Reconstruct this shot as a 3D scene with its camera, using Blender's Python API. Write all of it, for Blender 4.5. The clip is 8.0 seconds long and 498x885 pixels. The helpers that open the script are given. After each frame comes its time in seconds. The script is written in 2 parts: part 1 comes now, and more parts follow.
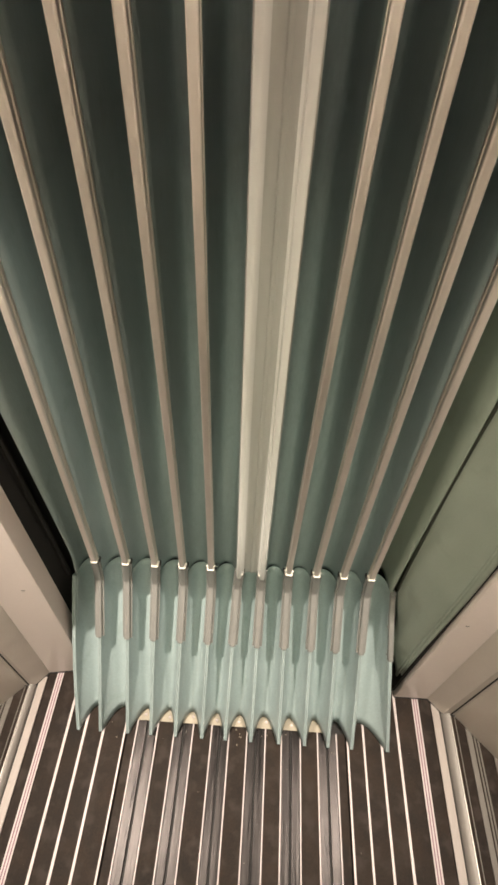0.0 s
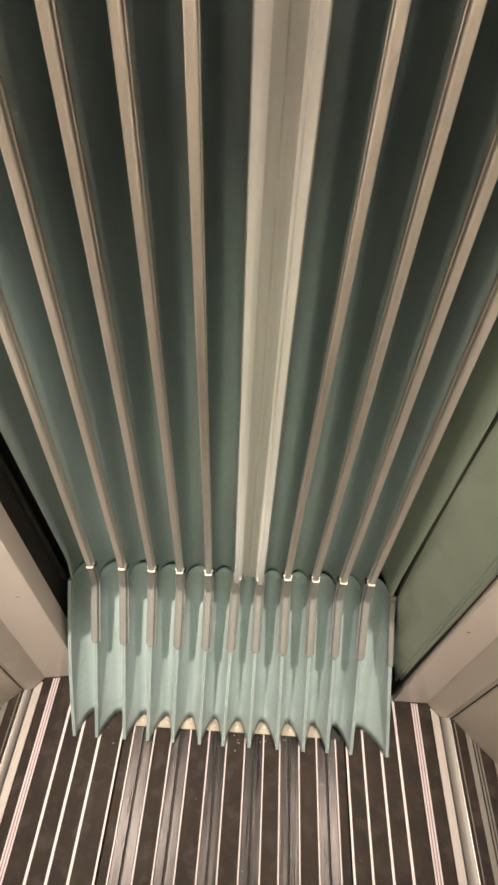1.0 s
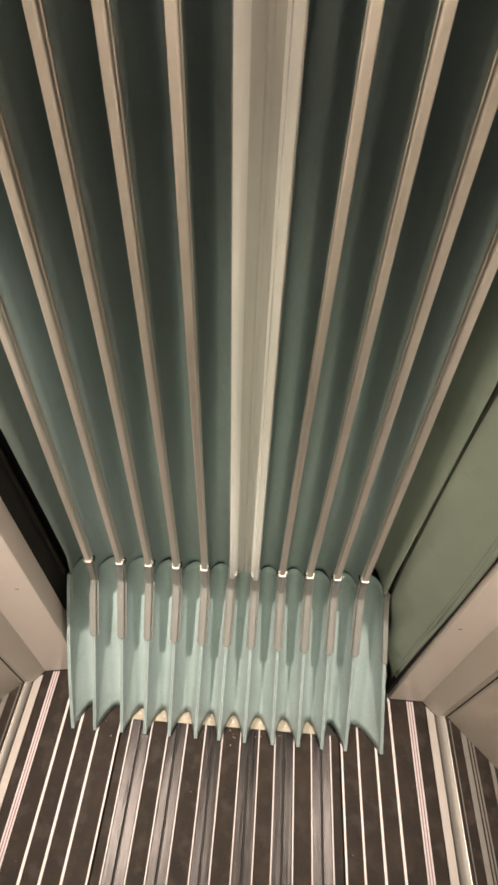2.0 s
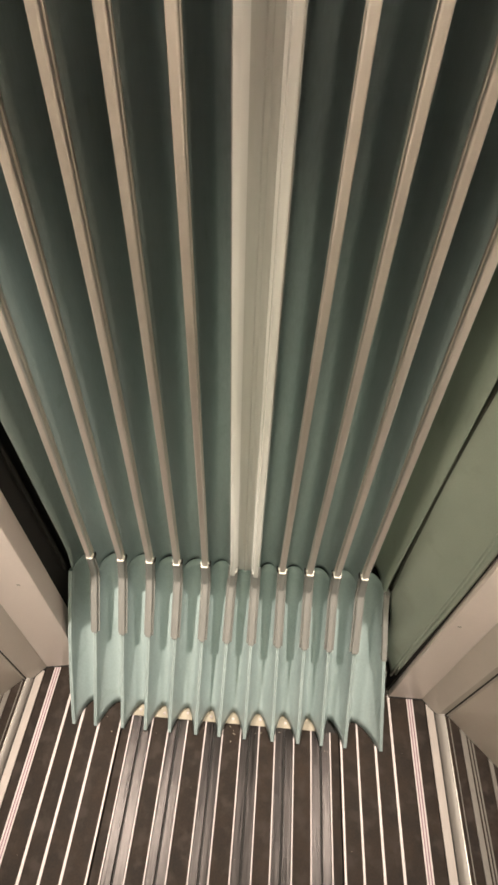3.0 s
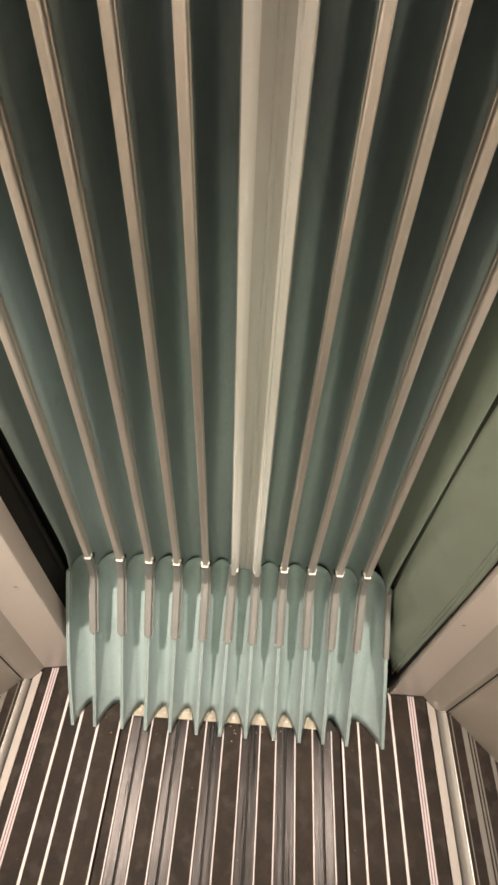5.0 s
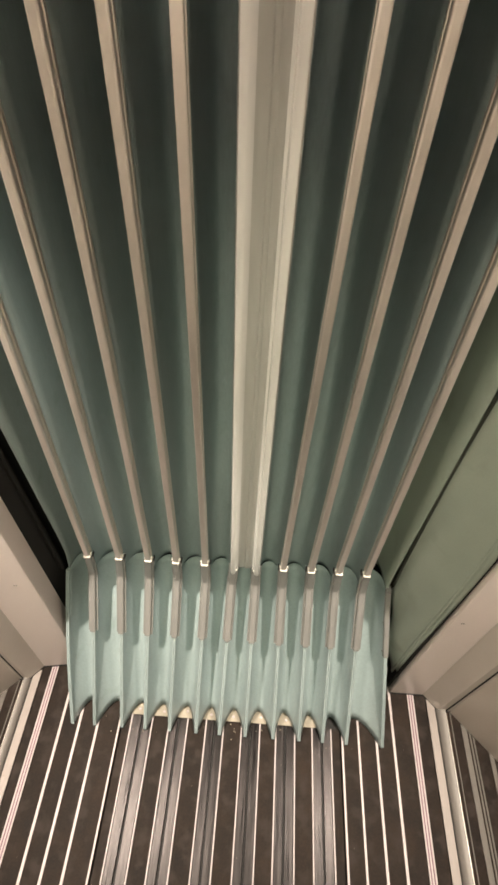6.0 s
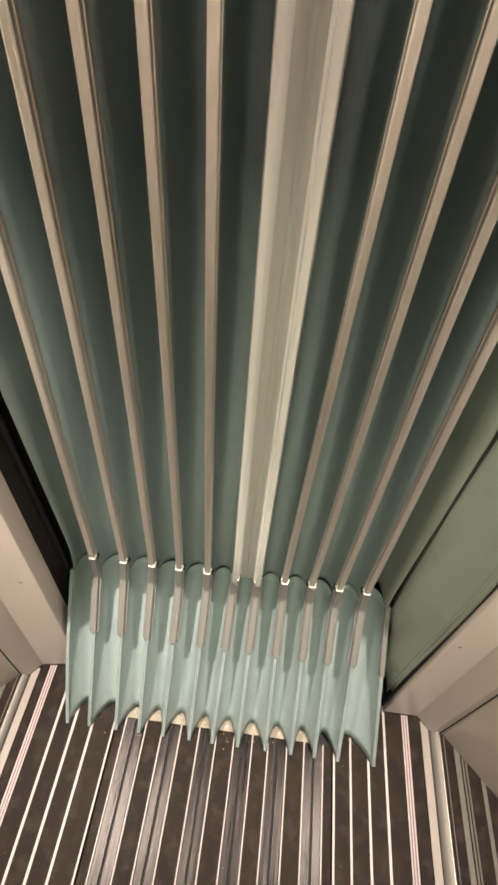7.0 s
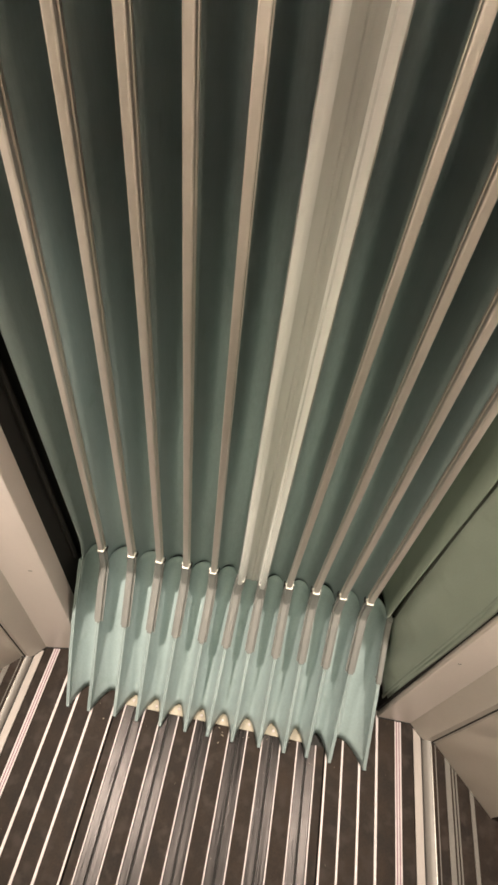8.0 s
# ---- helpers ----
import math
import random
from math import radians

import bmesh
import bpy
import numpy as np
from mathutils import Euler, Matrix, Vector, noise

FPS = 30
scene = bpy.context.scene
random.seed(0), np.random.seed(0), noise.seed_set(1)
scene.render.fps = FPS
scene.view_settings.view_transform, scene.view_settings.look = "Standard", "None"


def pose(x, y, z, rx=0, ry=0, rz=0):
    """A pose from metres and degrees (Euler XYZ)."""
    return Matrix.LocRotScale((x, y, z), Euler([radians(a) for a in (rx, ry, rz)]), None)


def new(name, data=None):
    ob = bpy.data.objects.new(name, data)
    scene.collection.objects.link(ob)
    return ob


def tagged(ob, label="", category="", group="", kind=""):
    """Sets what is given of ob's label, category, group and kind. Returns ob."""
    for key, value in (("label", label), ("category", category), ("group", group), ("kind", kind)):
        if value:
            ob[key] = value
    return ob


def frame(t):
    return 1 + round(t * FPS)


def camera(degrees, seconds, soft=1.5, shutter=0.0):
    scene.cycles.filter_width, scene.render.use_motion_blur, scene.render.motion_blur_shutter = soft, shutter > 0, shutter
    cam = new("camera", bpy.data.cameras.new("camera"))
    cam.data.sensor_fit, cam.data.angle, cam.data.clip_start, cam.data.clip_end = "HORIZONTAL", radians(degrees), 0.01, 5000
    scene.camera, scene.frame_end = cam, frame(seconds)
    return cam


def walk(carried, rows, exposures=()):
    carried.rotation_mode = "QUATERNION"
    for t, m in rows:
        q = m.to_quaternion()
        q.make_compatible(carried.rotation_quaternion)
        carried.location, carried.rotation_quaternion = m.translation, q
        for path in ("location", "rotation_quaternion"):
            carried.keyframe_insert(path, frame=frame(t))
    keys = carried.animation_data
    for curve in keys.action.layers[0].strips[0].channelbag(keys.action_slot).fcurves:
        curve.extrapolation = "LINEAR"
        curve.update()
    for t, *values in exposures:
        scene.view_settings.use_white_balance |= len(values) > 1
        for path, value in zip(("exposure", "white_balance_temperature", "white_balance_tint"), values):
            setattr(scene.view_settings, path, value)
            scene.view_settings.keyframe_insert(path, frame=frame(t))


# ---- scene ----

cam = camera(50.22, 8.0, soft=2.9)
PATH = [
    (0, pose(0.0408, -0.0000, 1.5000, 42.35, -1.35, 3.37)),
    (0.5, pose(0.0387, 0.0063, 1.5012, 42.14, -1.51, 3.65)),
    (1, pose(0.0370, 0.0193, 1.4946, 42.16, -1.58, 3.13)),
    (1.5, pose(0.0561, 0.0076, 1.4981, 42.42, -1.35, 3.58)),
    (3, pose(0.0703, -0.0027, 1.5029, 42.23, -1.08, 4.38)),
    (3.5, pose(0.0633, -0.0083, 1.4973, 42.49, -1.17, 4.12)),
    (4, pose(0.0618, 0.0081, 1.4985, 42.04, -1.27, 3.82)),
    (4.5, pose(0.0513, 0.0145, 1.4945, 41.74, -1.50, 3.68)),
    (6, pose(0.0549, 0.0139, 1.4933, 41.50, -1.40, 3.68)),
    (6.5, pose(0.0496, 0.0093, 1.4990, 41.97, -2.11, 4.88)),
    (7, pose(0.0515, 0.0074, 1.5114, 42.35, -2.92, 6.58)),
    (7.5, pose(0.0421, 0.0356, 1.5260, 40.78, -3.69, 8.79)),
    (8, pose(0.0340, 0.0335, 1.5410, 40.52, -4.61, 9.90)),
]
walk(cam, PATH)

# ---- light ----
world = bpy.data.worlds.new("world")
world.use_nodes = True
world.node_tree.nodes["Background"].inputs[0].default_value = (0.9, 0.8, 0.7, 1)
world.node_tree.nodes["Background"].inputs[1].default_value = 0.0
scene.world = world
scene.view_settings.exposure = 0.0
FILL_POWER, BEAM_POWER = 0.25, 268.0
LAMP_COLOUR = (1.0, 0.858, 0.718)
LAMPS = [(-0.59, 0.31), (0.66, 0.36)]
MIDDLE_FILL, MIDDLE_POWER, WASH_POWER = (0.02, -0.36), 1.15, 3.4
MIDDLE_TINT, WASH_COLOUR = (0.93, 0.93, 0.66), (1.0, 0.89, 0.75)
CEILING = 2.06
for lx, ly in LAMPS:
    data = bpy.data.lights.new("downlight_fill", "AREA")
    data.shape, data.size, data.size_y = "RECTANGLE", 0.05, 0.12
    data.energy, data.color, data.spread = FILL_POWER, LAMP_COLOUR, radians(150)
    lamp = new("downlight_fill", data)
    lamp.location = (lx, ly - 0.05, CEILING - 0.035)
    data = bpy.data.lights.new("downlight_beam", "SPOT")
    data.spot_size, data.spot_blend, data.shadow_soft_size = radians(65), 1.0, 0.016
    data.energy, data.color = BEAM_POWER * (0.74 if lx > 0 else 1.0), LAMP_COLOUR
    lamp = new("downlight_beam", data)
    lamp.location = (lx, ly, CEILING - 0.05)
    lamp.rotation_euler = (radians(3), 0, 0)


# added middle fill without a known source: one lamp aimed at the bellows, one washing the wall behind
for tilt, back, power, wide, colour in ((29, 0.02, MIDDLE_POWER, 56, MIDDLE_TINT), (-38, -0.06, WASH_POWER, 110, WASH_COLOUR)):
    data = bpy.data.lights.new("middle_fill_lamp", "AREA")
    data.shape, data.size, data.size_y = "RECTANGLE", 0.20, 0.05
    data.energy, data.color, data.spread = power, colour, radians(wide)
    lamp = new("middle_fill_lamp", data)
    lamp.location = (MIDDLE_FILL[0], MIDDLE_FILL[1] - 0.05 + back, CEILING - 0.05)
    lamp.rotation_euler = (radians(tilt), 0, 0)


# ---- materials ----
def material(name, colour, rough=0.5, metal=0.0, vary=0.12, scale=14.0, grain=220.0, bump=0.08, stretch=(1, 1, 1), spread=0.1,
             stain=None, stain_at=0.62, spec=0.5, per_object=0.0):
    m = bpy.data.materials.new(name)
    m.use_nodes = True
    t = m.node_tree
    b = t.nodes["Principled BSDF"]
    n = t.nodes.new
    link = t.links.new
    b.inputs["Metallic"].default_value = metal
    b.inputs["Specular IOR Level"].default_value = spec
    co = n("ShaderNodeTexCoord")
    mp = n("ShaderNodeMapping")
    mp.inputs["Scale"].default_value = stretch
    link(co.outputs["Object"], mp.inputs[0])
    big, fine = n("ShaderNodeTexNoise"), n("ShaderNodeTexNoise")
    big.inputs["Scale"].default_value, big.inputs["Detail"].default_value = scale, 4
    fine.inputs["Scale"].default_value, fine.inputs["Detail"].default_value = grain, 3
    link(mp.outputs[0], big.inputs["Vector"])
    link(mp.outputs[0], fine.inputs["Vector"])
    mix = n("ShaderNodeMix")
    mix.data_type = "RGBA"
    lo = tuple(max(0, c * (1 - vary)) for c in colour)
    hi = tuple(min(1, c * (1 + vary)) for c in colour)
    mix.inputs[6].default_value, mix.inputs[7].default_value = (*lo, 1), (*hi, 1)
    ad = n("ShaderNodeMath")
    ad.operation = "MULTIPLY_ADD"
    ad.inputs[1].default_value, ad.inputs[2].default_value = 0.4, 0.0
    link(fine.outputs[0], ad.inputs[0])
    ad2 = n("ShaderNodeMath")
    ad2.operation = "MULTIPLY_ADD"
    ad2.inputs[1].default_value = 0.6
    link(big.outputs[0], ad2.inputs[0])
    link(ad.outputs[0], ad2.inputs[2])
    ramp = n("ShaderNodeMapRange")
    ramp.inputs[1].default_value, ramp.inputs[2].default_value = 0.32, 0.68
    link(ad2.outputs[0], ramp.inputs[0])
    link(ramp.outputs[0], mix.inputs[0])
    out = mix.outputs[2]
    if per_object:
        info = n("ShaderNodeObjectInfo")
        rr = n("ShaderNodeMapRange")
        rr.inputs[3].default_value, rr.inputs[4].default_value = 1 - per_object, 1 + per_object
        link(info.outputs["Random"], rr.inputs[0])
        sc = n("ShaderNodeVectorMath")
        sc.operation = "SCALE"
        link(out, sc.inputs[0])
        link(rr.outputs[0], sc.inputs["Scale"])
        out = sc.outputs[0]
    if stain:
        dirt = n("ShaderNodeTexNoise")
        dirt.inputs["Scale"].default_value, dirt.inputs["Detail"].default_value = scale * 1.7, 6
        link(co.outputs["Object"], dirt.inputs["Vector"])
        dr = n("ShaderNodeMapRange")
        dr.inputs[1].default_value, dr.inputs[2].default_value = stain_at, stain_at + 0.16
        link(dirt.outputs[0], dr.inputs[0])
        m2 = n("ShaderNodeMix")
        m2.data_type = "RGBA"
        link(dr.outputs[0], m2.inputs[0])
        link(out, m2.inputs[6])
        m2.inputs[7].default_value = (*stain, 1)
        out = m2.outputs[2]
    link(out, b.inputs["Base Color"])
    rg = n("ShaderNodeMapRange")
    rg.inputs[3].default_value, rg.inputs[4].default_value = max(0.02, rough - spread), min(1, rough + spread)
    link(ad2.outputs[0], rg.inputs[0])
    link(rg.outputs[0], b.inputs["Roughness"])
    bp = n("ShaderNodeBump")
    bp.inputs["Strength"].default_value, bp.inputs["Distance"].default_value = bump, 0.002
    link(ad2.outputs[0], bp.inputs["Height"])
    link(bp.outputs[0], b.inputs["Normal"])
    return m


fabric = material("coated_fabric", (0.346, 0.422, 0.428), 0.42, vary=0.12, scale=11, grain=260, bump=0.10, stretch=(1, 1, 0.22), stain=(0.285, 0.358, 0.350), stain_at=0.62)
sheet_fabric = material("bounce_tinted_fabric", (0.37, 0.43, 0.375), 0.36, vary=0.10, scale=7, grain=500, bump=0.06, stain=(0.31, 0.35, 0.30), stain_at=0.60)
fabric_mid = material("pale_plastic", (0.84, 0.84, 0.825), 0.16, vary=0.025, scale=5, grain=90, bump=0.0, stretch=(1, 1, 0.05), spread=0.03)
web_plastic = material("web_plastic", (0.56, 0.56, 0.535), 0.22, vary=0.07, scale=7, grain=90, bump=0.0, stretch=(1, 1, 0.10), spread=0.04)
alu = material("brushed_aluminium", (0.94, 0.87, 0.81), 0.29, 0.82, vary=0.03, scale=12, grain=60, bump=0.0, spread=0.01)
clamp_mat = material("cast_clamp", (0.37, 0.37, 0.36), 0.26, 0.4, vary=0.04, scale=10, grain=40, bump=0.0, spread=0.03)
cap_mat = material("cap_plastic", (0.85, 0.82, 0.76), 0.35, vary=0.04)
steel = material("rivet_steel", (0.75, 0.72, 0.68), 0.25, 0.9, vary=0.05)
rubber = material("rubber_strip", (0.0165, 0.0104, 0.0070), 0.62, vary=0.6, scale=16, grain=240, bump=0.4, stain=(0.030, 0.022, 0.018), stain_at=0.50, per_object=0.12, spec=0.15)
rubber_dark = material("dark_rubber", (0.011, 0.010, 0.0095), 0.7, vary=0.2, scale=20)
inlay = material("pale_inlay", (0.53, 0.465, 0.465), 0.45, vary=0.07, scale=40, grain=300, stain=(0.34, 0.30, 0.27), stain_at=0.66)
gap_shade = material("painted_gap_shade", (0.06, 0.065, 0.052), 0.5, vary=0.15)
pale_edge = material("dirty_edge_strip", (0.31, 0.272, 0.25), 0.45, vary=0.14, scale=30, grain=260, stretch=(1, 0.1, 1), stain=(0.28, 0.245, 0.215), stain_at=0.60)
inlay_dimmed = material("inlay_in_weak_light", (0.11, 0.098, 0.084), 0.5, vary=0.12, scale=30, grain=260, stain=(0.08, 0.068, 0.058), stain_at=0.60)
inlay_pink = material("rose_inlay", (0.20, 0.105, 0.135), 0.45, vary=0.10)
slat_metal = material("worn_slat_metal", (0.0200, 0.0180, 0.0176), 0.32, 0.9, vary=0.95, scale=90, grain=420, bump=0.35, stretch=(1, 0.035, 1), spread=0.18)
cream = material("cream_board", (0.34, 0.30, 0.235), 0.6, vary=0.14, scale=20, stain=(0.30, 0.24, 0.16), stain_at=0.66)
paint = material("white_paint", (0.81, 0.72, 0.69), 0.32, vary=0.03, scale=5, grain=160, bump=0.03, stain=(0.72, 0.65, 0.61), stain_at=0.66)
polished = material("glossy_beige_panel", (0.56, 0.50, 0.455), 0.13, 0.0, vary=0.03, scale=6, grain=200, bump=0.003, spread=0.02, spec=0.8)
sill_metal = material("sill_metal", (0.21, 0.195, 0.18), 0.50, 0.2, vary=0.10, scale=16, grain=400, bump=0.05, stretch=(1, 0.1, 1))
second_face_paint = material("grey_beige_paint", (0.60, 0.545, 0.505), 0.34, vary=0.04, scale=5, grain=160, bump=0.03, stain=(0.54, 0.49, 0.45), stain_at=0.62)
ceiling_paint = material("ceiling_paint", (0.6, 0.57, 0.53), 0.6, vary=0.03)
wall_grey = material("wall_grey", (0.66, 0.65, 0.61), 0.6, vary=0.1)
glow = bpy.data.materials.new("lamp_diffuser")
glow.use_nodes = True
glow.node_tree.nodes["Principled BSDF"].inputs["Base Color"].default_value = (0.9, 0.88, 0.84, 1)
glow.node_tree.nodes["Principled BSDF"].inputs["Emission Color"].default_value = (*LAMP_COLOUR, 1)
glow.node_tree.nodes["Principled BSDF"].inputs["Emission Strength"].default_value = 1.5


# ---- builders ----
def part(name, bm, mat, parent=None, label="", smooth=False):
    me = bpy.data.meshes.new(name)
    bmesh.ops.recalc_face_normals(bm, faces=bm.faces)
    bm.to_mesh(me)
    bm.free()
    if smooth:
        me.shade_smooth()
    if smooth == "creased":
        me.set_sharp_from_angle(angle=radians(38))
    me.materials.append(mat)
    ob = new(name, me)
    ob.parent = parent
    if label:
        ob["label"] = label
    return ob


def thing(name, label, category, at=(0, 0, 0), kind="", group=""):
    ob = new(name)
    ob.location = at
    return tagged(ob, label, category, group, kind)


def box(bm, x0, x1, y0, y1, z0, z1, bevel=0.0):
    r = bmesh.ops.create_cube(bm, size=1.0)
    for v in r["verts"]:
        v.co = Vector((x0 + (v.co.x + 0.5) * (x1 - x0), y0 + (v.co.y + 0.5) * (y1 - y0), z0 + (v.co.z + 0.5) * (z1 - z0)))
    if bevel:
        edges = {e for v in r["verts"] for e in v.link_edges}
        bmesh.ops.bevel(bm, geom=list(edges), offset=bevel, segments=2, affect="EDGES", profile=0.6)
    return bm


def grid(bm, rows, closed=False):
    """Quads between rows of points."""
    vs = [[bm.verts.new(p) for p in row] for row in rows]
    n = len(rows[0])
    for a, b in zip(vs, vs[1:]):
        for i in range(n if closed else n - 1):
            j = (i + 1) % n
            bm.faces.new((a[i], a[j], b[j], b[i]))
    return vs


def sweep(bm, profile, stations):
    """A closed profile of (x, depth) carried along stations of (x, y, z, out_y, out_z), with end caps."""
    rows = [[(x + px, y + pd * oy, z + pd * oz) for px, pd in profile] for x, y, z, oy, oz in stations]
    vs = grid(bm, rows, closed=True)
    bm.faces.new(vs[0])
    bm.faces.new(vs[-1])
    return bm


def column(bm, outline, leans, z0, z1, steps=1):
    """An upright prism over an outline of (x, y); each corner leans along x by its own metres per metre."""
    rows = []
    for i in range(steps + 1):
        z = z0 + (z1 - z0) * i / steps
        rows.append([(x + l * z, y, z) for (x, y), l in zip(outline, leans)])
    vs = grid(bm, rows, closed=True)
    bm.faces.new(vs[0])
    bm.faces.new(vs[-1])
    return bm


# ---- bellows plan ----
WALL_Y, BEND_Z, CAP_Z, TOP_Z = 0.588, 0.354, 0.440, 2.04
FOOT_Y = 0.344
SLOPE = math.atan2(BEND_Z, WALL_Y - FOOT_Y)
UY, UZ = math.cos(SLOPE), math.sin(SLOPE)          # up the lower slope
NY, NZ = math.sin(SLOPE), -math.cos(SLOPE)         # outwards from the lower slope
SLOPE_LEN = math.hypot(BEND_Z, WALL_Y - FOOT_Y)
HALF = (math.pi / 2 - SLOPE) / 2
LEAN = 0.0138
CLAMP_END = 0.276
DEPTH = 0.072
# x of each rib at its upper end cap, at the bend and at its foot on the floor
CAP_X = [-0.370, -0.3147, -0.2437, -0.1784, -0.1171, -0.0539, 0.0115, 0.0602, 0.1204, 0.1815, 0.2418, 0.3021, 0.3675]
RIB_X = [-0.379, -0.3200, -0.2530, -0.1865, -0.1205, -0.0545, 0.0060, 0.0610, 0.1225, 0.1850, 0.2445, 0.3065, 0.3670]
FOOT_X = [-0.377, -0.321, -0.252, -0.193, -0.131, -0.064, -0.005, 0.060, 0.130, 0.195, 0.254, 0.313, 0.403]


def rib_at(i, s):
    """x of rib i at the distance s up the slope from its foot."""
    k = max(0.0, min(1.0, s / SLOPE_LEN))
    bow = -0.005 * math.sin(math.pi * k) if i == 0 else 0.0
    return FOOT_X[i] + (RIB_X[i] - FOOT_X[i]) * k + bow


def wall_x(i, z):
    """x of rib i on the wall at the height z."""
    k = (z - BEND_Z) / (CAP_Z - BEND_Z)
    if k < 1:
        return RIB_X[i] + (CAP_X[i] - RIB_X[i]) * max(0.0, k)
    lean = {0: -0.035, 12: 0.034}.get(i, LEAN)
    return CAP_X[i] + lean * (z - CAP_Z)


bellows = thing("gangway_bellows", "grey-green coated fabric gangway bellows with aluminium ribs, resting on the floor", "bellows")


def fold_profile(n=19):
    """Place across the opening and depth of an upper fold: steep flanks and a rounded back."""
    out = []
    for k in range(n):
        a = math.pi * k / (n - 1)
        c, s = -math.cos(a), math.sin(a)
        out.append((math.copysign(abs(c) ** 0.40, c), s ** 0.80))
    return out


def leaning_profile(lean, p=0.50, n=19):
    """The same for a lower fold, whose back lies nearer to one rib: lean runs from -1 to 1."""
    peak = 0.5 + 0.30 * lean
    out = []
    for k in range(n):
        t = (1 - math.cos(math.pi * k / (n - 1))) / 2
        side = t / peak if t < peak else (1 - t) / (1 - peak)
        side = max(0.0, min(1.0, side))
        out.append((2 * t - 1, (side * (2 - side)) ** p))
    return out


PROFILE = fold_profile()
# how far each fold's back leans towards the middle of the bellows
BACK_LEAN = [0.95, 0.75, 0.55, 0.40, 0.28, 0.15, 0.0, -0.15, -0.28, -0.42, -0.62, -1.0]


BACK_SHARE, BACK_FORM = 0.35, 0.36      # at the bend the backs lean less and are squarer than at the feet


def fold_upper(i, depth=DEPTH):
    rows = []
    rnd = random.Random(40 + i)
    ph = rnd.uniform(0, 6)
    leaning = leaning_profile(BACK_LEAN[i] * BACK_SHARE, BACK_FORM)
    for k in range(25):
        row = []
        deep = depth if i in (6, 11) else DEPTH + (depth - DEPTH) * min(1.0, k / 8)
        for (u, d), (ul, dl) in zip(PROFILE, leaning):
            h = min(1.0, k / 12) * (0.12 if i == 11 else 1.0)
            u, d = ul + (u - ul) * h, dl + (d - dl) * h
            dd = d * deep
            zb = BEND_Z - math.tan(HALF) * dd
            z = zb + (TOP_Z - zb) * (k / 24) ** 1.5
            rise = min(1.0, max(0.0, (z - BEND_Z) / 0.8))
            dd *= 1 + (1.2 if i == 11 else 1.9) * rise * rise * (3 - 2 * rise)
            xl, xr = wall_x(i, z) + 0.003, wall_x(i + 1, z) - 0.003
            wob = 0.0016 * math.sin(7 * z + ph) * d
            row.append(((xl + xr) / 2 + u * (xr - xl) / 2 + wob, WALL_Y + 0.004 + dd + wob, z))
        rows.append(row)
    bm = bmesh.new()
    grid(bm, rows)
    ob = part("upper_fold", bm, sheet_fabric if i == 11 else fabric, bellows, "deep fabric fold, tinted olive for bounce light" if i == 11 else "", smooth=True)
    mod = ob.modifiers.new("thickness", "SOLIDIFY")
    mod.thickness, mod.offset = 0.0022, 0
    return ob


def fold_lower(i, depth=DEPTH):
    rows = []
    rnd = random.Random(70 + i)
    ph, amp = rnd.uniform(0, 6), rnd.uniform(0.6, 1.4)
    profile = [(u, d, df) for (u, d), (_, df) in zip(leaning_profile(BACK_LEAN[i] * BACK_SHARE, BACK_FORM), leaning_profile(BACK_LEAN[i]))]
    for k in range(21):
        f = k / 20
        row = []
        for u, d, df in profile:
            top = SLOPE_LEN + math.tan(HALF) * d * depth
            foot = df ** 2.2 * 0.060 * (0.86 - 0.03 * amp)
            low = foot * -NZ / UZ + 0.002 + 0.004 * df
            s = top + (low - top) * f
            dd = d * depth + (foot - d * depth) * f ** 1.5
            xl, xr = rib_at(i, min(s, SLOPE_LEN)) + 0.0025, rib_at(i + 1, min(s, SLOPE_LEN)) - 0.0025
            wob = amp * (0.0014 * math.sin(9 * s + ph) + 0.0011 * math.sin(23 * s + 2 * ph)) * d
            row.append(((xl + xr) / 2 + u * (xr - xl) / 2 + wob, FOOT_Y + s * UY + dd * NY, max(0.001, s * UZ + dd * NZ)))
        rows.append(row)
    bm = bmesh.new()
    grid(bm, rows)
    ob = part("lower_fold", bm, fabric, bellows, smooth=True)
    mod = ob.modifiers.new("thickness", "SOLIDIFY")
    mod.thickness, mod.offset = 0.0024, 0
    return ob


def rib_profile(w, d, lip, ridge=0):
    """A rounded bar with a flange on either side, as (x, depth); ridge -1 or 1 raises the flange on that side."""
    r = min(w, d) * 0.30
    pts = []
    for a in range(5):
        t = math.pi / 2 * a / 4
        pts.append((-w / 2 + r - r * math.cos(t), -d + r - r * math.sin(t)))
    for a in range(5):
        t = math.pi / 2 * a / 4
        pts.append((w / 2 - r + r * math.sin(t), -d + r - r * math.cos(t)))
    pts += [(w / 2, 0.000), (w / 2 + lip, 0.000), (w / 2 + lip, 0.003), (w / 2 - 0.002, 0.004), (w / 2 - 0.002, 0.010),
            (-w / 2 + 0.002, 0.010), (-w / 2 + 0.002, 0.004), (-w / 2 - lip, 0.003), (-w / 2 - lip, 0.000), (-w / 2, 0.000)]
    if ridge:
        far = [(w / 2, 0.0005), (w / 2 - 0.0030, 0.0010), (w / 2 - 0.0030, 0.0032), (w / 2 + 0.0006, 0.0038), (w / 2 + 0.0006, 0.010)]
        pts = pts[:10] + far + pts[13:]
        if ridge < 0:
            pts = [(-x, y) for x, y in reversed(pts)]
    return pts


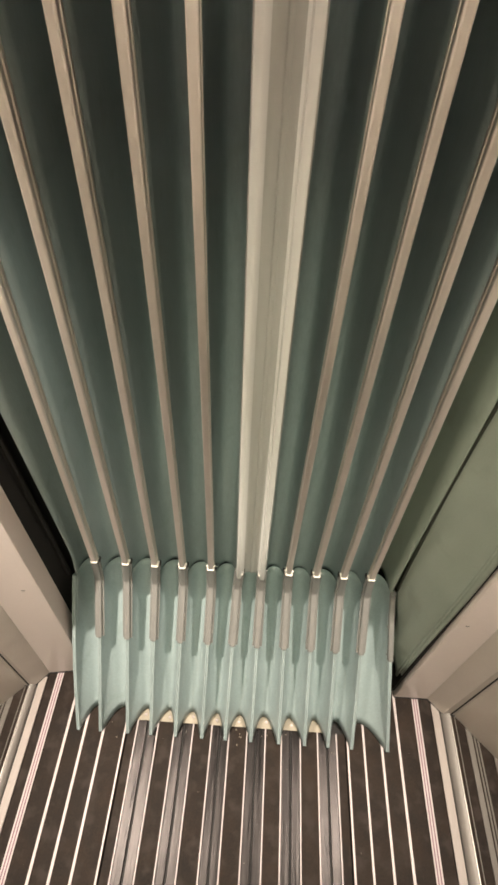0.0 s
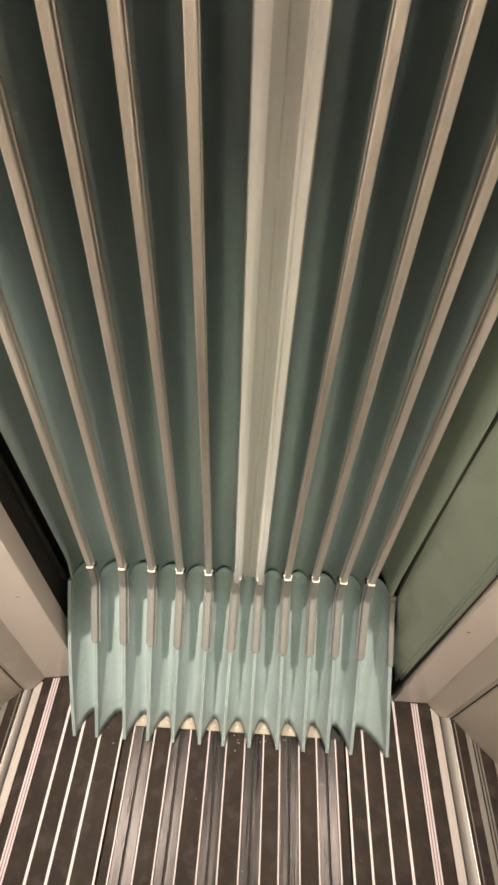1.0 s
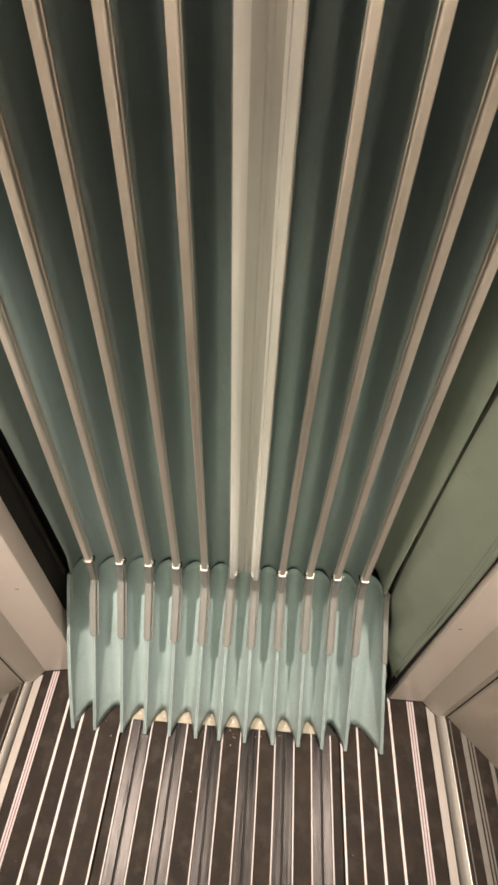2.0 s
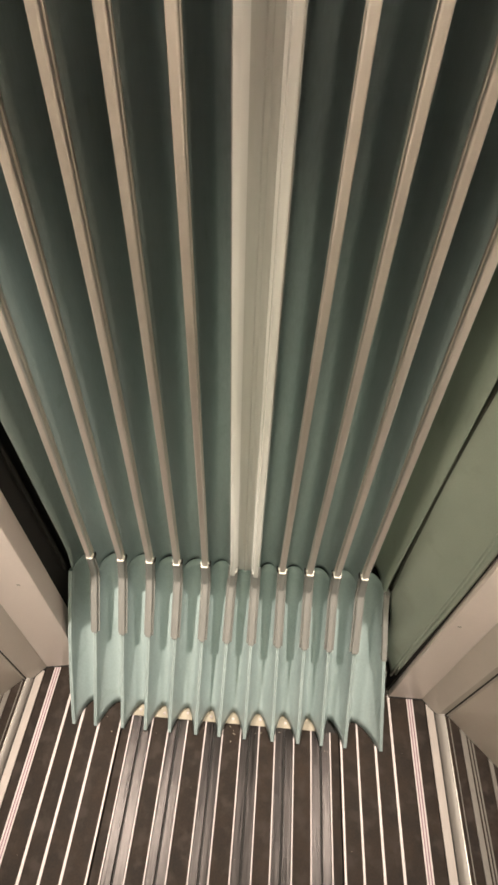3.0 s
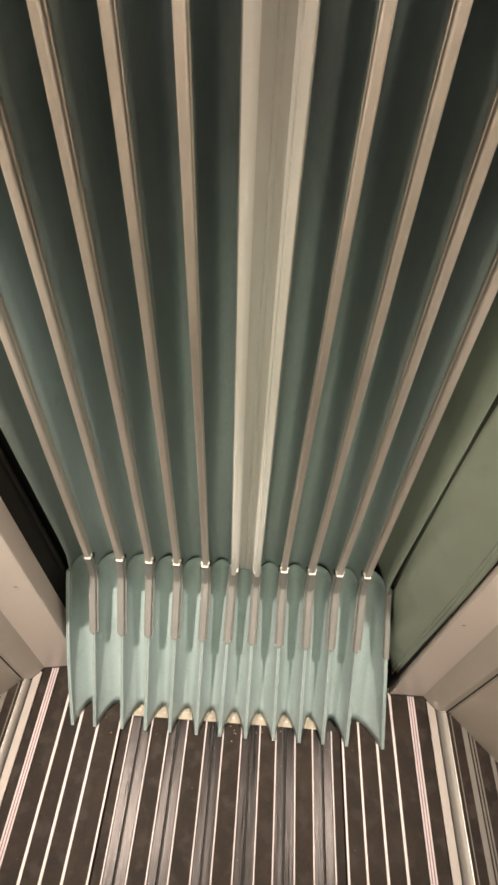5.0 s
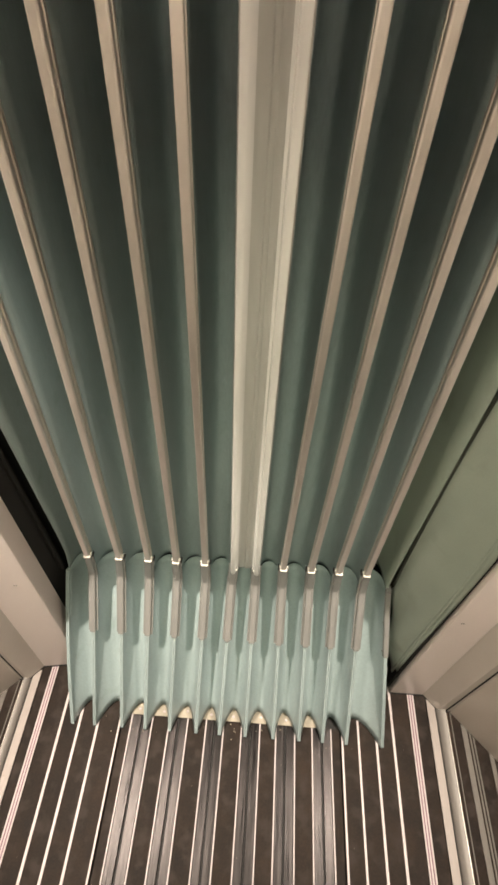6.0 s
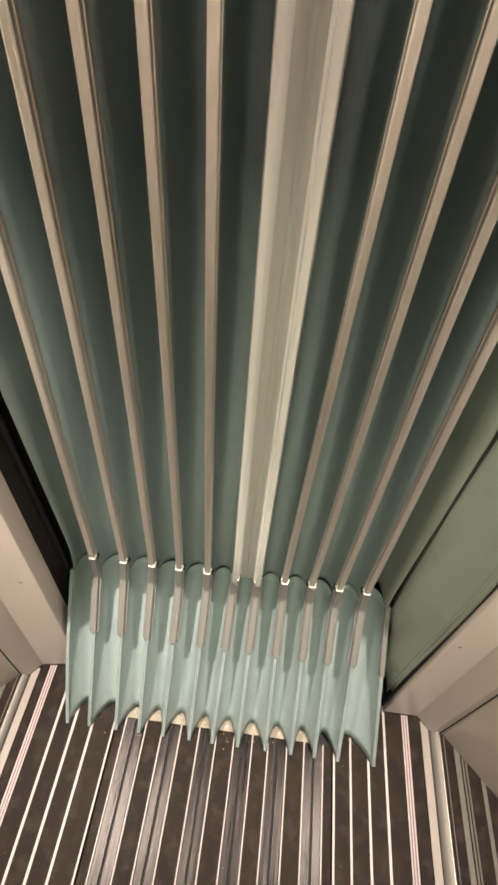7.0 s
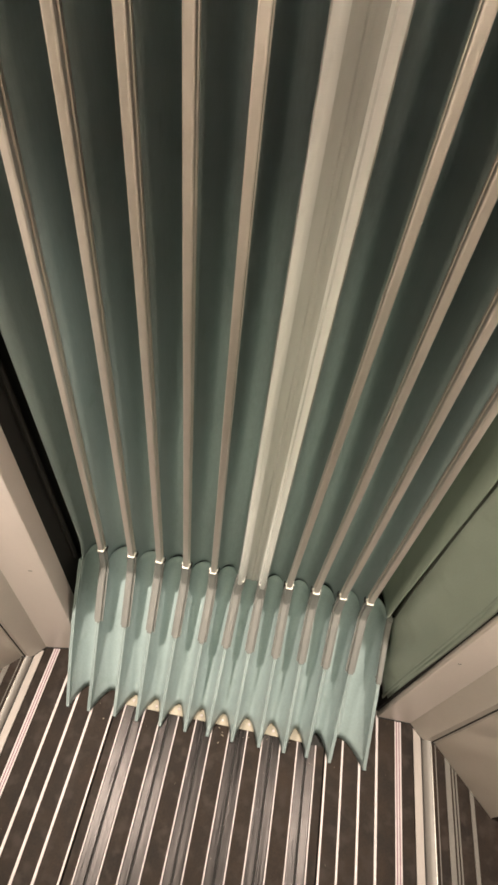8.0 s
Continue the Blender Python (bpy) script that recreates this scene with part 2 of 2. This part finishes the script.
def bend_stations(i, z_top, s_end, r=0.03):
    """Stations from z_top down the wall, round the bend and down the slope to s_end."""
    tl = r * math.tan(HALF)
    cy, cz = WALL_Y - r, BEND_Z + tl
    st = []
    for k in range(4):
        z = z_top + (BEND_Z + tl - z_top) * k / 4
        st.append((wall_x(i, z), WALL_Y, z, 1, 0))
    for k in range(7):
        a = 2 * HALF * k / 6
        oy, oz = math.cos(a), -math.sin(a)
        st.append((rib_at(i, SLOPE_LEN - 0.004 * k), cy + r * oy, cz + r * oz, oy, oz))
    for k in range(1, 6):
        s = SLOPE_LEN - tl + (s_end - SLOPE_LEN + tl) * k / 5
        st.append((rib_at(i, s), FOOT_Y + s * UY, s * UZ, NY, NZ))
    return st


def rivet(parent, x, s, depth):
    bm = bmesh.new()
    bmesh.ops.create_uvsphere(bm, u_segments=8, v_segments=5, radius=0.0019)
    for v in bm.verts:
        v.co += Vector((x, FOOT_Y + s * UY + depth * NY, s * UZ + depth * NZ))
    part("rivet", bm, steel, parent, smooth=True)


def rib(i, upper=True):
    if upper:
        bm = bmesh.new()
        st = [(wall_x(i, z) + 0.0006 * math.sin(5 * z + i), WALL_Y, z, 1, 0) for z in np.linspace(TOP_Z, CAP_Z, 13)]
        sweep(bm, rib_profile(0.0124, 0.009, 0.0004, 1 if i < 6 else -1), st)
        bar = part("rib", bm, alu, bellows, "brushed aluminium rib")
        bm = bmesh.new()
        x = CAP_X[i]
        sweep(bm, [(px * 1.12, pd * 1.12 - 0.0005) for px, pd in rib_profile(0.0140, 0.009, 0.0018)],
              [(x, WALL_Y, CAP_Z - 0.0004, 1, 0), (x, WALL_Y, CAP_Z - 0.0030, 1, 0)])
        part("end_cap", bm, cap_mat, bar, "small white end cap")
        inner = 1 if i < 6 else -1
        bm = bmesh.new()
        box(bm, x + inner * 0.0115 - 0.0014, x + inner * 0.0115 + 0.0014, WALL_Y - 0.005, WALL_Y + 0.006, CAP_Z - 0.006, CAP_Z + 0.003, 0.0006)
        part("retaining_pin", bm, rubber_dark, bar, "small dark retaining pin")
    bm = bmesh.new()
    sweep(bm, rib_profile(0.0142, 0.0085, 0.0042), bend_stations(i, CAP_Z - 0.006, CLAMP_END))
    clamp = part("clamp", bm, clamp_mat, bellows, "bent warm-grey metal clamp", "creased")
    for s in (CLAMP_END + 0.014, CLAMP_END + 0.075, CLAMP_END + 0.135):
        for side in (-1, 1):
            rivet(clamp, rib_at(i, s) + side * 0.0102, s, 0.004)
    hem(i, CLAMP_END)


def hem(i, s_top):
    """The two fabric lips that meet along a fold's edge, from the clamp down to the floor."""
    for side in (-1, 1):
        bm = bmesh.new()
        st = []
        for k in range(13):
            s = s_top + (0.004 - s_top) * k / 12
            gap = 0.0021 + 0.0003 * math.sin(3 * k + i * 1.7 + side)
            st.append((rib_at(i, s) + side * gap, FOOT_Y + s * UY, s * UZ + 0.002, NY, NZ))
        sweep(bm, [(-0.0020, -0.001), (-0.0010, -0.0022), (0.0010, -0.0022), (0.0020, -0.001), (0.0018, 0.014), (-0.0018, 0.014)], st)
        part("hem", bm, fabric, bellows, smooth=False)


for i in range(12):
    fold_upper(i, {6: 0.060, 11: 0.12}.get(i, 0.060))
for i in range(12):
    fold_lower(i, DEPTH if i != 6 else 0.060)
for i in range(1, 12):
    rib(i, upper=i not in (6, 7))
hem(0, SLOPE_LEN)

# ---- middle frame of the bellows ----
bm = bmesh.new()
x0, x1 = 0.0032, 0.0688
w = x1 - x0
# wide channel: two raised edges and a shallow hollow with a ridge between
outline = [(-0.5, 0.014), (-0.5, -0.006), (-0.47, -0.0125), (-0.42, -0.0135), (-0.36, -0.0135), (-0.33, -0.0120), (-0.29, -0.004), (-0.245, 0.000), (-0.235, 0.010),
           (0.215, 0.010), (0.225, 0.000), (0.28, -0.002), (0.31, -0.0120), (0.35, -0.0135), (0.46, -0.0135), (0.5, -0.006), (0.5, 0.014)]
web_outline = [(-0.240, 0.0095), (-0.2445, 0.0004), (-0.215, 0.0030), (-0.17, 0.0046), (-0.04, 0.0056), (-0.01, 0.0035), (0.05, 0.0035), (0.08, 0.0050), (0.16, 0.0044), (0.20, 0.0028), (0.2245, 0.0004), (0.220, 0.0095)]
st = []
for z in np.linspace(TOP_Z, CAP_Z - 0.020, 13):
    st.append(((x0 + x1) / 2 + 0.009 * (z - CAP_Z), WALL_Y, z, 1, 0))
st.append((st[-1][0], WALL_Y + 0.004, CAP_Z - 0.032, 1, 0))
st.append((st[-1][0], WALL_Y + 0.012, CAP_Z - 0.044, 1, 0))
rows = [[(x + u * w, y + d, z) for u, d in outline] for x, y, z, _, _ in st]
vs = grid(bm, rows, closed=True)
bm.faces.new(vs[0])
bm.faces.new(vs[-1])
middle = part("middle_frame", bm, fabric_mid, bellows, "wide pale grey-green middle frame", "creased")
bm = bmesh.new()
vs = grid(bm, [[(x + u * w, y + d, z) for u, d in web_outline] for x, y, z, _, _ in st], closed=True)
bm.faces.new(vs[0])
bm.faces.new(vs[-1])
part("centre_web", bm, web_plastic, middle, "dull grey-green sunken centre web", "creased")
for i in (6, 7):
    bm = bmesh.new()
    x = CAP_X[i]
    sweep(bm, [(px * 1.0, pd * 1.25) for px, pd in rib_profile(0.0150, 0.009, 0.0022)],
          [(x, WALL_Y, CAP_Z - 0.009, 1, 0), (x, WALL_Y, CAP_Z - 0.0135, 1, 0)])
    part("end_cap", bm, cap_mat, middle, "small white end cap")

# ---- last rib and loose end sheet beside the far jamb ----
bm = bmesh.new()
sweep(bm, rib_profile(0.012, 0.006, 0.001), bend_stations(12, BEND_Z + 0.014, 0.262))
clamp = part("clamp", bm, clamp_mat, bellows, "bent warm-grey metal clamp", "creased")
for s in (0.275, 0.35):
    rivet(clamp, rib_at(12, s) - 0.008, s, 0.003)
hem(12, 0.262)


def sheet_point(a, z):
    """a runs from the back seam (0) to the front hem (1)."""
    xb, yb = 0.3760 + 0.034 * (z - 0.37), 0.604
    xf, yf = 0.4285 + 0.034 * z, 0.500
    bulge = math.sin(math.pi * a)
    return (xb + (xf - xb) * a - 0.006 * bulge + 0.006 * math.sin(6 * z + 4 * a) + 0.0062 * math.sin(12 * z - 6 * a) * bulge + 0.0012 * math.sin(31 * z + 9 * a) * bulge, yb + (yf - yb) * a, z)


bm = bmesh.new()
rows = []
for k in range(29):
    row = []
    for j in range(15):
        a = j / 14
        zlow = 0.370 - 0.275 * a ** 0.9
        z = zlow + (TOP_Z - zlow) * (k / 28) ** 1.3
        row.append(sheet_point(a, z))
    rows.append(row)
grid(bm, rows)
sheet = part("end_sheet", bm, sheet_fabric, bellows, "smooth loose fabric end sheet", smooth=True)
mod = sheet.modifiers.new("thickness", "SOLIDIFY")
mod.thickness = 0.003
for a, wdt, name in ((0.02, 0.008, "gap_shade_strip"), (0.16, 0.0012, "stitch_line"), (0.25, 0.0010, "stitch_line"), (0.985, 0.006, "rolled_hem")):
    bm = bmesh.new()
    st = []
    for k in range(30):
        zlow = 0.370 - 0.275 * a ** 0.9 + 0.003
        z = zlow + (TOP_Z - zlow) * k / 29
        p = sheet_point(a, z)
        st.append((p[0] - 0.002, p[1], p[2], 1, 0))
    sweep(bm, [(wdt * 0.5 * math.cos(t), wdt * 0.9 * math.sin(t)) for t in np.linspace(0, 2 * math.pi, 9)[:-1]], st)
    part(name, bm, gap_shade if name == "gap_shade_strip" else sheet_fabric, sheet, smooth=True)

bm = bmesh.new()
rows = []
for k in range(30):
    z = 0.125 + (TOP_Z - 0.125) * k / 29
    p = sheet_point(1.0, z)
    wv = 0.0016 * math.sin(17 * z) + 0.001 * math.sin(41 * z + 1)
    wide = 0.0018 + 0.0100 * z
    rows.append([(p[0] - 0.002 + wv, 0.5005, z), (p[0] + 0.001 + wv, 0.4955, z), (p[0] + wide * 0.6, 0.4925, z), (p[0] + wide, 0.4935, z)])
grid(bm, rows)
band = part("hem_band", bm, sheet_fabric, sheet, smooth=True)
mod = band.modifiers.new("thickness", "SOLIDIFY")
mod.thickness = 0.0015

# ---- dark seals and the outer skin that closes the bellows ----
seal = thing("rubber_seal", "black rubber seal between the bellows and the white jamb", "seal", group="jamb seals")
bm = bmesh.new()
column(bm, [(-0.386, 0.597), (-0.382, 0.720), (-0.60, 0.720), (-0.60, 0.520), (-0.410, 0.545)], [-0.035, -0.035, 0, 0, -0.018], 0.0, TOP_Z)
part("seal_body", bm, rubber_dark, seal)
bm = bmesh.new()
column(bm, [(-0.3745, 0.590), (-0.3760, 0.586), (-0.3840, 0.588), (-0.3855, 0.597), (-0.3745, 0.597)], [-0.035] * 5, 0.36, TOP_Z, 8)
part("seal_lip", bm, rubber_dark, seal, "dark grey rubber lip")
seal = thing("rubber_seal", "black rubber seal between the loose end sheet and the jamb", "seal", group="jamb seals")
bm = bmesh.new()
column(bm, [(0.4300, 0.4935), (0.4330, 0.520), (0.450, 0.580), (0.62, 0.700), (0.62, 0.520), (0.46, 0.4935)], [0.046, 0.040, 0.040, 0, 0, 0.05], 0.0, TOP_Z)
part("seal_body", bm, rubber_dark, seal)
bm = bmesh.new()
box(bm, -0.75, 0.75, 0.80, 0.83, -0.05, TOP_Z + 0.05)
tagged(part("wall_far", bm, rubber_dark), "dark outer skin behind the bellows", "wall", kind="structure")

# ---- portal jambs ----
def jamb(outline, leans, profile, profile_leans, screw_x, screw_y, screw_z, label):
    outline = [(x, y - 0.004) for x, y in outline]
    profile = [(x, y - 0.004) for x, y in profile]
    screw_y -= 0.004
    ob = thing("portal_jamb", label, "jamb", group="portal jambs")
    bm = bmesh.new()
    column(bm, outline, leans, 0.0055, TOP_Z, 40)
    body = part("jamb_body", bm, paint, ob)
    mod = body.modifiers.new("soft edges", "BEVEL")
    mod.width, mod.segments, mod.limit_method, mod.angle_limit = 0.0016, 2, "ANGLE", radians(12)
    bm = bmesh.new()
    column(bm, profile, profile_leans, 0.0055, TOP_Z, 40)
    part("second_face", bm, second_face_paint, ob, "darker grey-beige second face of the jamb")
    bm = bmesh.new()
    column(bm, [(x, y - 0.0015) for x, y in profile], profile_leans, 0.0, 0.0055)
    part("base_gasket", bm, rubber_dark, ob)
    bm = bmesh.new()
    r = bmesh.ops.create_cone(bm, cap_ends=True, segments=14, radius1=0.0026, radius2=0.0024, depth=0.0003)
    bmesh.ops.rotate(bm, verts=bm.verts, matrix=Matrix.Rotation(radians(90), 3, "X"))
    bmesh.ops.translate(bm, verts=bm.verts, vec=(screw_x, screw_y - 0.0001, screw_z))
    plug = part("screw_head", bm, paint, ob, smooth=False)
    bm = bmesh.new()
    box(bm, screw_x - 0.0035, screw_x + 0.0035, screw_y - 0.0007, screw_y, screw_z - 0.0007, screw_z + 0.0007)
    part("slot", bm, rubber_dark, plug)
    bm = bmesh.new()
    column(bm, [(x, y - 0.0015) for x, y in outline], leans, 0.0, 0.0055)
    part("base_gasket", bm, rubber_dark, ob)
    return ob


jamb([(-0.4015, 0.557), (-0.3945, 0.497), (-0.4925, 0.482), (-0.4925, 0.557)], [-0.018, -0.010, -0.006, -0.006],
     [(-0.4930, 0.4825), (-0.5225, 0.446), (-0.552, 0.446), (-0.552, 0.557), (-0.4930, 0.557)], [-0.006, -0.040, -0.040, -0.040, -0.006],
     -0.4320, 0.4913, 0.470, "warm white painted portal jamb with a darker grey-beige second face")
jamb([(0.4350, 0.490), (0.4360, 0.482), (0.523, 0.482), (0.523, 0.516), (0.4425, 0.516)], [0.051, 0.051, 0.050, 0.050, 0.051],
     [(0.5235, 0.4825), (0.558, 0.446), (0.590, 0.446), (0.590, 0.516), (0.5235, 0.516)], [0.050, 0.075, 0.075, 0.075, 0.050],
     0.482, 0.482, 0.461, "warm white painted portal jamb beside the loose fabric sheet")

# ---- angled glossy door panels and the sills before them ----
for side, label in ((-1, "closed glossy grey-beige door panel standing at an angle beyond its sill"), (1, "closed glossy beige door panel standing at an angle beyond its sill")):
    xb, lean = (-0.5315, -0.040) if side < 0 else (0.573, 0.075)
    door = thing("end_door", label, "door", group="end doors")
    run = 0.20                   # the leaf runs outwards and towards the saloon
    x0, y0 = abs(xb) + 0.010, 0.4480
    ox, oy = 0.68, -0.73
    bm = bmesh.new()
    column(bm, [(side * x0, y0), (side * (x0 + ox * run), y0 + oy * run), (side * (x0 + ox * run + 0.03), y0 + oy * run + 0.03), (side * (x0 + 0.03), y0 + 0.03)],
           [lean] * 4, 0.001, TOP_Z, 20)
    part("door_leaf", bm, polished, door)
    bm = bmesh.new()
    column(bm, [(side * (x0 - 0.0085), y0 - 0.0060), (side * (x0 - 0.0045), y0 - 0.0075), (side * x0, y0 - 0.0010), (side * (x0 - 0.0040), y0 + 0.0010)], [lean] * 4, 0.002, TOP_Z, 20)
    part("edge_gasket", bm, rubber_dark, door, "narrow black rubber gasket")
    sill = thing("door_sill", "rounded grey metal sill before the angled door panel", "sill", group="door sills")
    bm = bmesh.new()
    a = 0.531 if side > 0 else 0.4955
    lo, hi = a + 0.0222, abs(xb) - 0.002
    pts = [(lo, 0.0)]
    for n in range(7):
        t = math.pi / 2 * n / 6
        pts.append((lo + (hi - lo) * (1 - math.cos(t)) ** 0.8, 0.004 + 0.012 * math.sin(t)))
    pts += [(abs(xb) + 0.001, 0.016), (abs(xb) + 0.001, 0.0)]
    rows = [[(side * px, y, pz) for px, pz in pts] for y in (0.442, 0.438, 0.2, -0.2, -0.70)]
    rows[0] = [(side * px, 0.450 if 2 < n < 5 else 0.444, pz) for n, (px, pz) in enumerate(pts)]
    vs = grid(bm, rows, closed=True)
    bm.faces.new(vs[0])
    bm.faces.new(vs[-1])
    part("sill_profile", bm, sill_metal, sill, smooth="creased")
    bm = bmesh.new()
    q = sorted((side * (abs(xb) - 0.0015), side * (abs(xb) + 0.0010)))
    box(bm, q[0], q[1], -0.70, 0.437, 0.0162, 0.0185, 0.0006)
    part("sill_edge", bm, steel, sill, "thin bright metal edge")
    bm = bmesh.new()
    box(bm, min(side * a, side * (a + 0.0195)), max(side * a, side * (a + 0.0195)), -0.70, 0.468, 0.0, 0.0035, 0.001)
    part("pale_strip", bm, pale_edge, sill, "worn off-white edge strip")
    bm = bmesh.new()
    box(bm, min(side * (a + 0.0198), side * (a + 0.0218)), max(side * (a + 0.0198), side * (a + 0.0218)), -0.70, 0.466, 0.0, 0.003)
    part("joint", bm, rubber_dark, sill)

# ---- floor ----
bm = bmesh.new()
box(bm, -0.75, 0.75, -0.75, 0.84, -0.06, -0.012)
floor = tagged(part("floor", bm, rubber_dark), "gangway floor of dark rubber strips, pale inlays and worn metal slats", "floor", kind="structure")
BACK, EDGE, SIDE_END = -0.70, 0.379, 0.56


def floor_piece(name, x0, x1, y1, z1, mat, bevel=0.0008, z0=-0.012):
    bm = bmesh.new()
    box(bm, x0, x1, BACK, y1, z0, z1, bevel)
    return part(name, bm, mat, floor)


# fixed plates on either side: rubber between inlays
def plate(lines, x_in, x_out, y1):
    """lines: (centre, width) of each inlay, from small x to large."""
    x = x_in
    for c, wd in lines:
        floor_piece("rubber_strip", x + 0.0002, c - wd / 2 - 0.0002, y1, 0.0, rubber)
        floor_piece("inlay_strip", c - wd / 2, c + wd / 2, y1, 0.0008, inlay, 0.0004)
        x = c + wd / 2
    floor_piece("rubber_strip", x + 0.0002, x_out, y1, 0.0, rubber)


TRI = 0.0066
plate([(-0.4635 - TRI, 0.0032), (-0.4635, 0.0030), (-0.4635 + TRI, 0.0032), (-0.4075, 0.0062), (-0.3622, 0.0062), (-0.3153, 0.0058), (-0.2608, 0.0042)],
      -0.4948, -0.2570, SIDE_END)
plate([(0.3050, 0.0048), (0.3462, 0.0050), (0.3912, 0.0058), (0.4350, 0.0062), (0.4908 - TRI, 0.0032), (0.4908, 0.0030), (0.4908 + TRI, 0.0032)],
      0.3010, 0.530, SIDE_END)
for c in (-0.4635, 0.4908):
    for sgn in (-1, 1):
        floor_piece("rose_strip", c + sgn * TRI / 2 - 0.0014, c + sgn * TRI / 2 + 0.0014, SIDE_END - 0.002, 0.0006, inlay_pink, 0.0003)

# the floor goes on beyond the sills: dark rubber with two dimmed pale strips
for side, xb in ((-1, 0.5315), (1, 0.573)):
    x = xb + 0.0025
    for off, wd, name, mat in ((0.0165, 0.0022, "edge_strip", inlay_dimmed), (0.046, 0.013, "inlay_strip", inlay_dimmed), (0.0585, 0.0040, "inlay_strip", inlay_dimmed), (0.0660, 0.0036, "inlay_strip", inlay_dimmed), (0.103, 0.010, "inlay_strip", inlay_dimmed)):
        c = xb + off
        q = sorted((side * (x + 0.0002), side * (c - wd / 2 - 0.0002)))
        floor_piece("rubber_strip", q[0], q[1], 0.50, 0.0, rubber)
        q = sorted((side * (c - wd / 2), side * (c + wd / 2)))
        floor_piece(name, q[0], q[1], 0.50, 0.0006, mat, 0.0003)
        x = c + wd / 2
    q = sorted((side * (x + 0.0002), side * 0.74))
    floor_piece("rubber_strip", q[0], q[1], 0.50, 0.0, rubber)

# sliding slats in the middle: pairs of metal halves between thin pale edges
SLATS = [(-0.2312, -0.1789), (-0.1352, -0.0888), (-0.0405, 0.0035), (0.0502, 0.0961), (0.1378, 0.1848), (0.2292, 0.2764)]
last = -0.2550
for a, b in SLATS:
    floor_piece("rubber_strip", last + 0.001, a - 0.0022, EDGE, -0.001, rubber)
    floor_piece("edge_strip", a - 0.0018, a + 0.0010, EDGE, 0.0010, inlay, 0.0004)
    mid = (a + b) / 2
    floor_piece("metal_slat", a + 0.0016, mid - 0.0022, EDGE, -0.0005, slat_metal, 0.0012)
    floor_piece("metal_slat", mid + 0.0022, b - 0.0016, EDGE, -0.0005, slat_metal, 0.0012)
    floor_piece("groove", mid - 0.0020, mid + 0.0020, EDGE - 0.001, -0.006, rubber_dark, 0.0004)
    floor_piece("edge_strip", b - 0.0010, b + 0.0018, EDGE, 0.0010, inlay, 0.0004)
    last = b + 0.0020
floor_piece("rubber_strip", last + 0.001, 0.2985, EDGE, -0.001, rubber)
bm = bmesh.new()
box(bm, -0.235, 0.262, EDGE + 0.001, 0.60, -0.0115, -0.003, 0.001)
part("cream_board", bm, cream, floor, "cream board behind the slats' ends")

for x, y in ((-0.215, 0.394), (-0.152, 0.391), (-0.092, 0.396), (-0.030, 0.392), (0.027, 0.391), (0.098, 0.395), (0.163, 0.392)):
    bm = bmesh.new()
    bmesh.ops.create_uvsphere(bm, u_segments=12, v_segments=6, radius=1.0)
    for v in bm.verts:
        v.co = Vector((x + v.co.x * 0.0036, y + v.co.y * 0.0036, -0.003 + v.co.z * 0.0018))
    part("screw_head", bm, inlay, floor, smooth=True)

# ---- what closes the place ----
bm = bmesh.new()
box(bm, -0.80, 0.80, -0.75, 0.84, CEILING, CEILING + 0.04)
tagged(part("ceiling", bm, ceiling_paint), "plain pale gangway ceiling", "ceiling", kind="structure")
bm = bmesh.new()
box(bm, -0.80, 0.80, -0.76, -0.72, -0.05, CEILING)
tagged(part("wall_near", bm, wall_grey), "unseen light grey-green wall, kept pale for the ribs to reflect", "wall", kind="structure")
for n, s in (("wall_west", -1), ("wall_east", 1)):
    bm = bmesh.new()
    box(bm, min(s * 0.79, s * 0.82), max(s * 0.79, s * 0.82), -0.75, 0.84, -0.05, CEILING)
    tagged(part(n, bm, wall_grey), "plain light grey closing wall", "wall", kind="structure")
for lx, ly in LAMPS + [MIDDLE_FILL]:
    hw, hl = (0.125, 0.150) if (lx, ly) == MIDDLE_FILL else (0.045, 0.088)
    ob = thing("ceiling_light", "flat rectangular ceiling light, unseen, switched on", "lamp", (lx, ly - 0.05, CEILING), group="ceiling lights")
    bm = bmesh.new()
    for q in ((-hw, hw, -hl, 0.013 - hl), (-hw, hw, hl - 0.013, hl), (-hw, 0.013 - hw, 0.013 - hl, hl - 0.013), (hw - 0.013, hw, 0.013 - hl, hl - 0.013)):
        box(bm, *q, -0.034, 0.0)
    part("frame", bm, paint, ob)
    bm = bmesh.new()
    box(bm, 0.013 - hw, hw - 0.013, 0.013 - hl, hl - 0.013, -0.012, -0.004)
    part("diffuser", bm, glow, ob)

# ---- crumbs and grit on the slats, under the folds ----
bm = bmesh.new()
rnd = random.Random(5)
for k in range(36):
    x = rnd.uniform(-0.45, 0.48)
    y = rnd.uniform(0.33, 0.372) if k < 26 else rnd.uniform(0.02, 0.36)
    if k < 26:
        x = rnd.gauss(0.0, 0.13)
    sz = rnd.uniform(0.0005, 0.0013) if k < 26 else rnd.uniform(0.0003, 0.0007)
    m = Matrix.Translation((x, y, 0.001)) @ Matrix.Rotation(rnd.uniform(0, 6), 4, "Z") @ Matrix.Diagonal((sz * rnd.uniform(1, 1.8), sz, sz * 0.7, 1))
    bmesh.ops.create_icosphere(bm, subdivisions=1, radius=1.0, matrix=m)
tagged(part("grit", bm, cream), "pale crumbs and grit scattered on the dark floor", "grit", kind="stuff")
